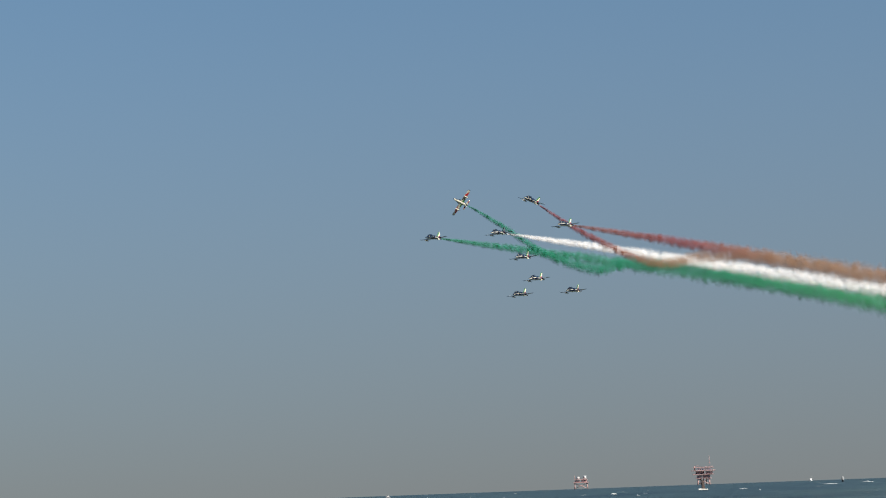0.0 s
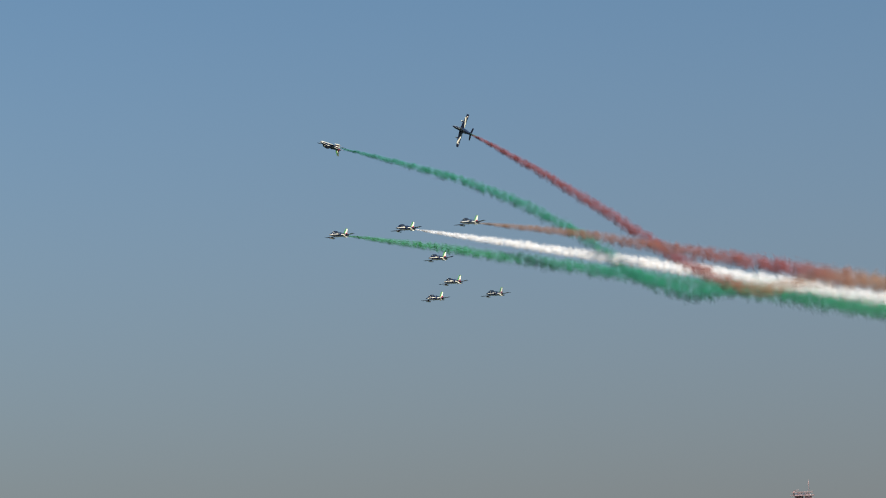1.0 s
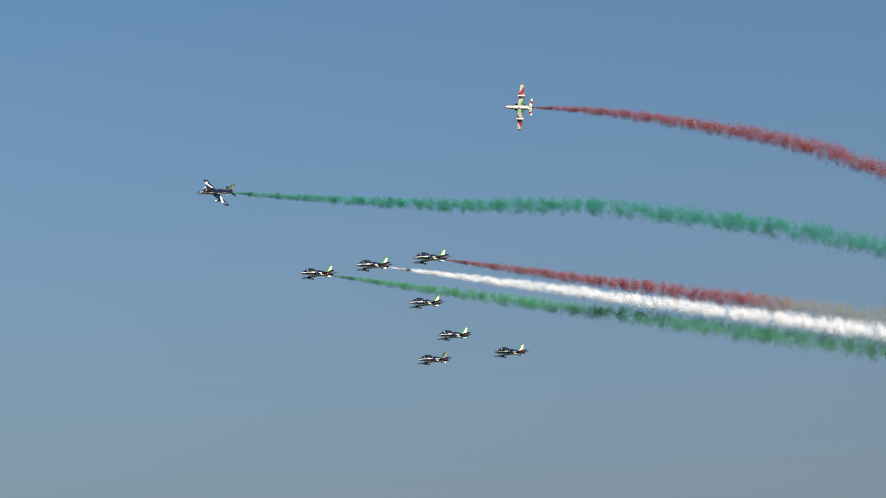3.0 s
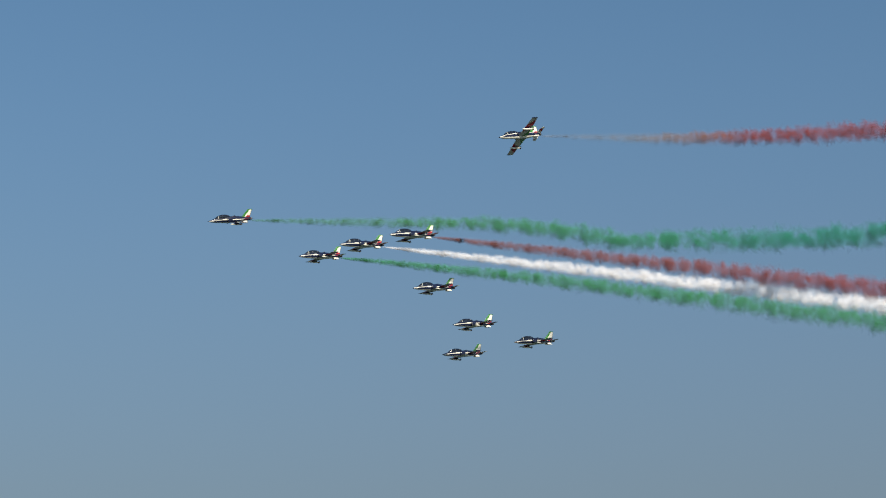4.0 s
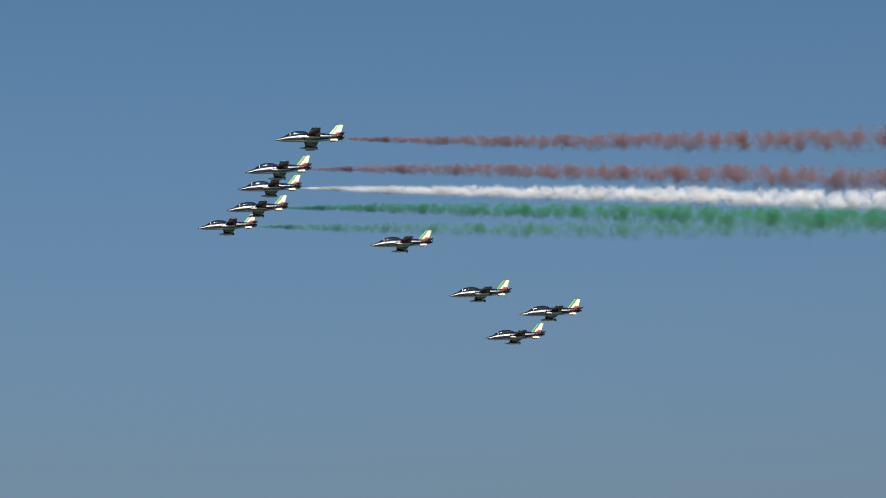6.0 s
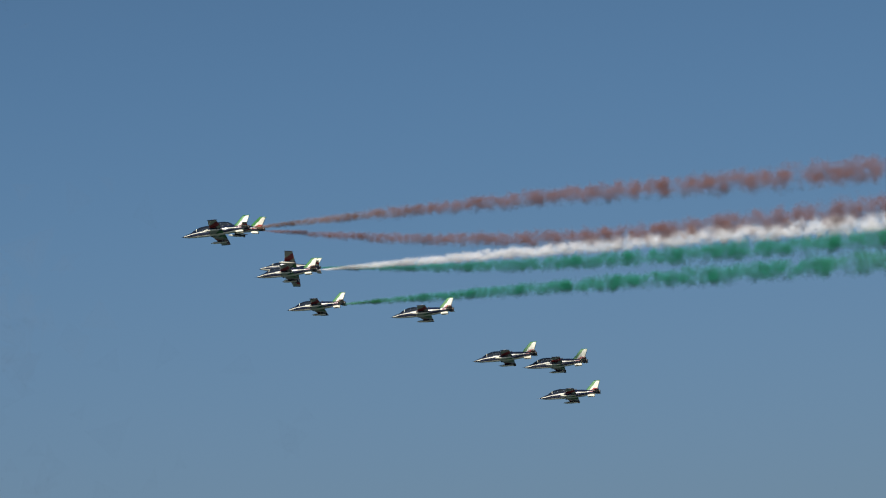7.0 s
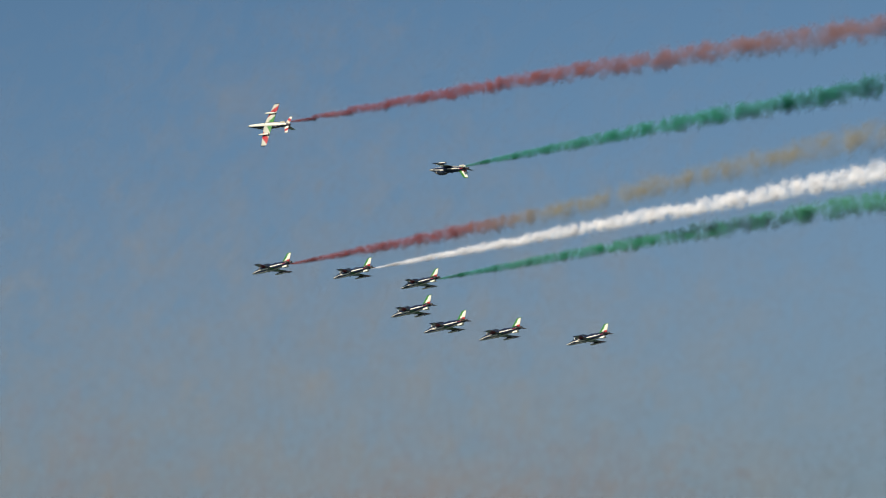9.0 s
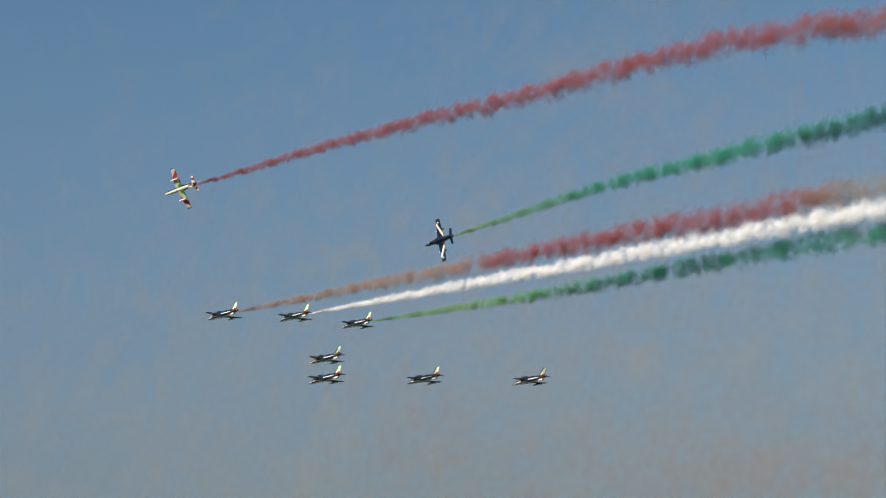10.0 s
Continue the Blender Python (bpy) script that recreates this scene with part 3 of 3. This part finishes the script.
old_smoke("thin tan haze of drifting old smoke", HAZE_TAN, -890, 1146, 385, 35, 20, 0.12, 18)
old_smoke("wide faint haze of drifting old smoke", HAZE_TAN, -1000, 1150, 190, 330, 110, 0.5, 19)


# ---- motion along the flights ----
def course(rows):
    """Place at any time on a smooth curve through the rows."""
    t = np.array([r[0] for r in rows])
    p = np.array([r[1:] for r in rows])
    d = np.zeros_like(p)
    h = np.diff(t)[:, None]
    s = np.diff(p, axis=0) / h
    d[1:-1] = (s[:-1] * h[1:] + s[1:] * h[:-1]) / (h[1:] + h[:-1])
    d[0], d[-1] = s[0], s[-1]

    def at(q):
        k = int(np.clip(np.searchsorted(t, q) - 1, 0, len(t) - 2))
        if q <= t[0]:
            return p[0] + d[0] * (q - t[0])
        if q >= t[-1]:
            return p[-1] + d[-1] * (q - t[-1])
        w = t[k + 1] - t[k]
        u = (q - t[k]) / w
        return ((2 * u ** 3 - 3 * u ** 2 + 1) * p[k] + (u ** 3 - 2 * u ** 2 + u) * w * d[k]
                + (3 * u ** 2 - 2 * u ** 3) * p[k + 1] + (u ** 3 - u ** 2) * w * d[k + 1])
    return at


def flying(at, t, bank=0.0, span=0.12, nose_up=0.0, steady=1.0):
    """The pose of what flies along a course: nose along its way, banked to the left."""
    ahead = Vector(at(t + span) - at(t - span))
    ahead = Vector((ahead.x, ahead.y * steady, ahead.z)).normalized()
    left = Vector((0, 0, 1)).cross(ahead).normalized()
    up = ahead.cross(left)
    m = Matrix((ahead, left, up)).transposed().to_4x4()
    return Matrix.Translation(at(t)) @ m @ pose(0, 0, 0, -bank, 0, 0) @ pose(0, 0, 0, 0, -nose_up, 0)


# flights: seconds, x, y, z of the aircraft
WHITE_CENTRE = [
    (-5.00, 1435.3, 434.5, 98.0), (-2.50, 1117.7, 434.5, 98.0), (0.00, 800.2, 434.5, 98.0),
    (0.50, 736.7, 434.5, 98.0), (1.00, 673.2, 434.5, 98.0), (1.50, 609.7, 434.5, 98.0),
    (2.00, 546.2, 434.5, 98.0), (2.50, 482.7, 434.5, 98.0), (2.70, 457.3, 434.5, 98.0),
    (3.80, 317.5, 434.5, 98.0), (4.00, 292.1, 434.5, 98.0), (4.50, 228.6, 434.5, 98.0),
    (5.00, 165.1, 434.5, 98.0), (5.50, 101.6, 434.5, 98.0), (5.70, 76.2, 434.5, 98.0),
    (6.80, -63.5, 434.5, 98.0), (7.00, -88.9, 434.5, 98.0), (7.50, -152.4, 434.5, 98.0),
    (8.00, -215.9, 434.5, 98.0), (8.50, -279.4, 434.5, 98.0), (9.00, -342.9, 434.5, 98.0),
    (9.50, -406.4, 434.5, 98.0), (10.00, -470.0, 434.5, 98.0),
]
GREEN_WING = [
    (-5.00, 1435.0, 461.8, 98.4), (-2.50, 1117.5, 461.8, 98.4), (0.00, 799.9, 461.8, 98.4),
    (0.50, 736.4, 461.3, 98.5), (1.00, 673.2, 460.5, 98.1), (1.50, 610.4, 459.3, 97.8),
    (2.00, 548.0, 457.6, 98.0), (2.50, 484.9, 457.1, 98.2), (2.70, 459.4, 457.2, 98.5),
    (3.80, 321.2, 456.0, 99.2), (4.00, 295.7, 456.1, 99.0), (4.50, 230.4, 455.3, 98.7),
    (5.00, 165.4, 453.8, 98.5), (5.50, 100.7, 451.9, 98.0), (5.70, 74.8, 450.5, 97.8),
    (6.80, -62.9, 442.2, 97.8), (7.00, -89.4, 439.9, 100.0), (7.50, -145.9, 436.7, 106.2),
    (8.00, -202.6, 431.5, 111.7), (8.50, -260.9, 435.4, 115.5), (9.00, -319.2, 440.8, 118.2),
    (9.50, -375.3, 449.4, 120.3), (10.00, -436.8, 454.6, 114.9),
]
RED_WING = [
    (-5.00, 1435.5, 407.3, 98.8), (-2.50, 1118.0, 407.3, 98.8), (0.00, 800.4, 407.3, 98.8),
    (0.50, 736.6, 408.3, 99.0), (1.00, 672.3, 409.9, 97.7), (1.50, 608.2, 411.0, 97.2),
    (2.00, 544.4, 411.5, 97.0), (2.50, 480.6, 412.0, 96.7), (2.70, 455.1, 412.1, 96.8),
    (3.80, 314.7, 412.7, 96.6), (4.00, 289.6, 412.4, 96.5), (4.50, 227.5, 412.9, 96.8),
    (5.00, 165.0, 413.9, 97.3), (5.50, 101.6, 415.4, 97.7), (5.70, 75.8, 415.2, 97.7),
    (6.80, -65.7, 413.2, 98.3), (7.00, -93.9, 414.3, 102.2), (7.50, -155.4, 419.1, 111.8),
    (8.00, -219.5, 418.4, 120.1), (8.50, -282.3, 415.9, 123.9), (9.00, -346.5, 412.5, 129.1),
    (9.50, -413.1, 408.8, 134.3), (10.00, -479.1, 404.9, 129.5),
]
SLOT_LEAD = [
    (-5.00, 1459.1, 437.6, 90.9), (-2.50, 1141.6, 437.6, 90.9), (0.00, 824.0, 437.6, 90.9),
    (0.50, 760.5, 437.7, 90.9), (1.00, 697.1, 437.7, 90.3), (1.50, 633.5, 438.0, 90.2),
    (2.00, 570.1, 437.9, 90.4), (2.50, 506.4, 438.3, 90.3), (2.70, 480.6, 438.9, 90.7),
    (3.80, 339.9, 439.7, 91.8), (4.00, 314.5, 439.7, 91.4), (4.50, 251.8, 439.2, 90.6),
    (5.00, 188.6, 439.1, 90.3), (5.50, 125.5, 439.0, 89.9), (5.70, 100.1, 439.1, 89.5),
    (6.80, -39.1, 435.5, 88.9), (7.00, -64.7, 434.9, 88.7), (7.50, -130.0, 432.7, 88.0),
    (8.00, -194.0, 430.7, 88.0), (8.50, -258.3, 428.3, 87.2), (9.00, -321.2, 426.7, 85.7),
    (9.50, -383.8, 425.6, 83.6), (10.00, -447.4, 423.7, 83.8),
]
SLOT_SECOND = [
    (-5.00, 1473.7, 439.9, 83.8), (-2.50, 1156.2, 439.9, 83.8), (0.00, 838.6, 439.9, 83.8),
    (0.50, 775.0, 440.3, 84.0), (1.00, 711.2, 440.9, 83.6), (1.50, 647.5, 441.3, 83.0),
    (2.00, 584.2, 441.1, 83.2), (2.50, 520.3, 441.7, 83.2), (2.70, 494.4, 442.2, 83.7),
    (3.80, 352.8, 443.7, 85.4), (4.00, 327.8, 443.4, 84.9), (4.50, 265.0, 442.7, 83.8),
    (5.00, 202.2, 442.2, 83.1), (5.50, 139.9, 441.8, 81.8), (5.70, 114.8, 441.8, 81.2),
    (6.80, -25.4, 434.4, 79.7), (7.00, -50.2, 433.1, 79.2), (7.50, -114.1, 429.7, 78.1),
    (8.00, -176.7, 426.6, 80.0), (8.50, -242.4, 422.1, 80.6), (9.00, -306.3, 418.3, 79.6),
    (9.50, -369.1, 415.3, 77.1), (10.00, -433.8, 410.5, 76.6),
]
SLOT_THIRD = [
    (-5.00, 1485.9, 430.7, 79.3), (-2.50, 1168.4, 430.7, 79.3), (0.00, 850.8, 430.7, 79.3),
    (0.50, 786.9, 431.7, 79.8), (1.00, 723.4, 432.0, 79.6), (1.50, 659.7, 432.5, 79.0),
    (2.00, 596.7, 432.0, 79.2), (2.50, 532.6, 433.0, 78.8), (2.70, 506.8, 433.6, 79.3),
    (3.80, 363.9, 436.4, 81.5), (4.00, 339.0, 435.9, 81.0), (4.50, 276.7, 434.9, 79.9),
    (5.00, 213.9, 434.5, 78.9), (5.50, 151.5, 434.1, 77.8), (5.70, 126.3, 434.1, 76.9),
    (6.80, -15.0, 434.5, 77.2), (7.00, -41.5, 434.4, 77.5), (7.50, -110.4, 432.9, 78.2),
    (8.00, -176.5, 430.9, 80.1), (8.50, -239.8, 429.6, 79.4), (9.00, -300.7, 430.1, 78.2),
    (9.50, -359.6, 433.0, 75.9), (10.00, -422.9, 432.9, 76.6),
]
SLOT_FOURTH = [
    (-5.00, 1479.9, 450.5, 78.9), (-2.50, 1162.4, 450.5, 78.9), (0.00, 844.8, 450.5, 78.9),
    (0.50, 781.1, 451.3, 79.7), (1.00, 717.3, 452.0, 79.2), (1.50, 653.4, 452.9, 78.5),
    (2.00, 589.8, 453.2, 78.0), (2.50, 525.8, 453.9, 78.0), (2.70, 499.7, 454.7, 78.7),
    (3.80, 358.7, 455.6, 80.8), (4.00, 333.5, 455.3, 80.0), (4.50, 271.2, 454.3, 78.7),
    (5.00, 208.8, 453.7, 77.7), (5.50, 147.0, 453.1, 76.3), (5.70, 122.3, 453.1, 75.4),
    (6.80, -15.1, 454.9, 75.3), (7.00, -41.3, 455.0, 75.0), (7.50, -107.4, 454.6, 75.2),
    (8.00, -171.4, 453.8, 77.7), (8.50, -235.3, 452.4, 79.1), (9.00, -294.3, 453.8, 78.0),
    (9.50, -349.6, 458.7, 75.7), (10.00, -411.9, 459.1, 76.7),
]
SOLO_GREEN = [
    (-6.00, 1555.7, 454.0, 92.5), (-4.03, 1305.4, 454.0, 92.5), (-2.88, 1160.0, 452.0, 95.4),
    (-2.03, 1052.1, 450.3, 97.1), (-1.44, 977.1, 449.2, 98.7), (-1.13, 937.1, 448.7, 96.9),
    (-0.92, 910.2, 448.6, 92.8), (-0.68, 879.2, 448.0, 93.6), (-0.49, 855.0, 447.7, 96.9),
    (-0.27, 827.2, 447.1, 103.1), (0.00, 793.7, 446.2, 109.7), (0.50, 728.7, 450.2, 118.9),
    (1.00, 662.4, 455.4, 125.7), (1.50, 597.6, 461.8, 128.7), (2.00, 531.5, 469.2, 128.1),
    (2.50, 468.0, 473.4, 125.1), (2.70, 442.3, 475.3, 123.5), (3.80, 311.4, 479.0, 111.8),
    (4.00, 287.2, 480.5, 110.0), (4.50, 223.3, 477.8, 105.4), (5.00, 159.1, 475.1, 101.8),
    (5.50, 95.7, 472.1, 98.9), (5.70, 70.4, 470.3, 98.2), (6.80, -64.7, 461.1, 96.6),
    (7.00, -88.9, 461.0, 96.7), (7.50, -151.5, 460.5, 96.8), (8.00, -215.0, 459.9, 97.4),
    (8.50, -279.1, 458.9, 97.9), (9.00, -342.3, 458.5, 97.8), (9.50, -405.0, 458.5, 97.3),
    (10.00, -469.9, 456.6, 97.8),
]
SOLO_RED = [
    (-6.00, 1567.7, 418.9, 98.0), (-3.29, 1223.5, 418.9, 98.0), (-2.32, 1101.1, 420.2, 98.7),
    (-1.65, 1016.0, 421.3, 99.4), (-1.10, 946.2, 422.1, 98.0), (-0.86, 914.3, 422.8, 94.0),
    (-0.62, 883.9, 423.1, 95.5), (-0.43, 859.8, 423.3, 98.7), (-0.24, 836.5, 423.3, 102.6),
    (0.00, 804.1, 422.4, 109.1), (0.50, 740.7, 420.3, 119.3), (1.00, 679.1, 415.5, 128.3),
    (1.50, 617.5, 410.3, 134.4), (2.00, 556.4, 404.9, 138.2), (2.50, 495.9, 399.5, 137.4),
    (2.70, 469.9, 397.7, 136.2), (3.80, 324.0, 388.6, 116.6), (4.00, 297.6, 386.4, 113.4),
    (4.50, 235.8, 387.9, 106.4), (5.00, 172.7, 390.5, 101.3), (5.50, 107.2, 393.9, 98.8),
    (5.70, 80.7, 394.6, 98.2), (6.80, -64.8, 396.1, 98.3), (7.00, -92.2, 394.2, 97.3),
    (7.50, -151.9, 391.7, 96.3), (8.00, -214.7, 397.0, 96.1), (8.50, -277.6, 402.3, 95.4),
    (9.00, -342.5, 406.2, 96.2), (9.50, -406.8, 407.4, 96.3), (10.00, -469.7, 410.0, 96.5),
]
# bank to the left in degrees
FORMATION_BANK = [(-5, -3), (0, -3), (2.5, -3), (3.8, -4), (4.5, -4), (5.5, -4), (5.9, -4), (6.8, -6), (7.5, -4), (8.5, -3), (10, -3)]
GREEN_WING_BANK = [(-5, -3), (0, -3), (3.8, -4), (6, -4), (6.8, -8), (7.2, -42), (7.5, -70), (8, -98), (8.5, -150), (9, -185), (9.5, -228), (10, -265)]
RED_WING_BANK = [(-5, -3), (0, -3), (3.8, -4), (6, -4), (6.8, -6), (7.2, 14), (7.5, 58), (8, 112), (8.5, 178), (9, 247), (9.5, 285), (10, 297)]
SOLO_GREEN_BANK = [(-5, 360), (-1.3, 360), (-0.6, 338), (0, 306), (0.4, 264), (1, 195), (1.5, 140), (2, 92), (2.5, 62), (2.7, 55), (3.8, 16), (5.5, -4), (6.8, -8), (7.5, -4), (10, -3)]
SOLO_RED_BANK = [(-5, 0), (-1.3, 0), (-0.6, 5), (0, 18), (0.5, 80), (1, 110), (1.5, 150), (2, 195), (2.5, 255), (2.7, 270), (3.8, 318), (4.5, 349), (5, 352), (5.5, 356), (6.8, 350), (7.2, 350), (7.6, 352), (8.2, 356), (10, 357)]

NOSE_TIMES, NOSE_UP = [0, 2.5, 5, 6.8, 7.5, 8.5, 10], [-0.5, -0.5, -3, 0, 1.5, -2, -2]

JET = build_jet()
TIMES = [k * 0.25 for k in range(41)]


def fly_jet(ob, rows, bank, span):
    at = course(rows)
    bt, bv = [b[0] for b in bank], [b[1] for b in bank]
    walk(ob, [(t, flying(at, t, float(np.interp(t, bt, bv)), span, float(np.interp(t, NOSE_TIMES, NOSE_UP)), 0.35)) for t in TIMES])


def fly_smoke(pieces, rows, drift=((0, 0), (1, 0))):
    """Smoke stays in the air where it was let out, but for the wash of the turning wing and the wind, which lift or sink it for a while. drift: seconds, metres a second."""
    at = course(rows)
    for age, ob in pieces:
        keys = []
        for t in TIMES:
            out = t - age
            lift = min(age, 1.5) * float(np.interp(out, [r[0] for r in drift], [r[1] for r in drift]))
            keys.append((t, Matrix.Translation((0, 0, lift)) @ flying(at, out, 0.0, 0.06)))
        walk(ob, keys)


def motions():
    fleet = [
        (GREEN_WING, GREEN_WING_BANK, 0.25, "dark blue jet trainer with green smoke, rolls out of the line"),
        (WHITE_CENTRE, FORMATION_BANK, 0.8, "dark blue jet trainer trailing white smoke, mid formation"),
        (RED_WING, RED_WING_BANK, 0.25, "dark blue jet trainer with red smoke, rolls out of the line"),
        (SLOT_LEAD, FORMATION_BANK, 0.8, "dark blue jet trainer without smoke behind the line"),
        (SLOT_SECOND, FORMATION_BANK, 0.8, "dark blue jet trainer without smoke in the diamond"),
        (SLOT_THIRD, FORMATION_BANK, 0.8, "dark blue jet trainer without smoke at the diamond's side"),
        (SLOT_FOURTH, FORMATION_BANK, 0.8, "dark blue jet trainer without smoke, lowest of the diamond"),
        (SOLO_GREEN, SOLO_GREEN_BANK, 0.2, "dark blue jet trainer with green smoke, rolls into the line"),
        (SOLO_RED, SOLO_RED_BANK, 0.2, "dark blue jet trainer with red smoke, rolls into the line"),
    ]
    jets = [JET] + [copy_thing(JET, Matrix()) for _ in fleet[1:]]
    for ob, (rows, bank, span, label) in zip(jets, fleet):
        tagged(ob, label)
        fly_jet(ob, rows, bank, span)
    group = "smoke trails"
    fly_smoke(build_smoke("thick green smoke trail behind a formation jet", SMOKE_GREEN, group, 1, 1.02, 1.3), GREEN_WING,
              [(5, 0), (6, 1.2), (6.5, 2.1), (7, 2.7), (7.5, 2.7), (8, 1.7), (8.5, 1.5), (9, 0), (9.5, -3.2), (10, -5)])
    fly_smoke(build_smoke("dense white smoke trail behind the centre jet", SMOKE_WHITE, group, 2, 0.9, 1.5, 0.05), WHITE_CENTRE)
    fly_smoke(build_smoke("red-brown smoke trail behind a formation jet", SMOKE_RED, group, 3, 1.05, 1.3), RED_WING,
              [(6.2, 0), (6.5, -1.4), (6.85, -2.6), (7.25, 1), (7.5, 3.8), (8, 3), (8.25, 4), (8.5, 6.2), (8.75, 6.8), (9, 5.4), (9.25, 1.2), (9.5, -3.8), (9.75, -6), (10, -6)])
    fly_smoke(build_smoke("curving green smoke trail behind a rolling jet", SMOKE_GREEN_SOLO, group, 4, 1.02, 1.3), SOLO_GREEN,
              [(-1.5, 0), (-1, -1), (-0.5, -0.6), (-0.25, 0.5), (0, 0.9), (0.25, 2.8), (0.5, 5), (1, 2.9), (1.5, 2.1), (2, 2.4), (2.35, -0.6), (2.7, -2.6), (3.05, -4.6), (3.2, -2.5), (3.4, 0)])
    fly_smoke(build_smoke("curving red smoke trail behind a rolling jet", SMOKE_RED_SOLO, group, 5, 1.05, 1.3), SOLO_RED,
              [(-1.5, 1), (-1, -1.6), (0, -1.6), (0.25, -0.3), (0.5, 1.9), (1, 3.2), (1.5, 3.3), (2, 2.9), (2.5, 2.1), (3.5, 0)])


motions()
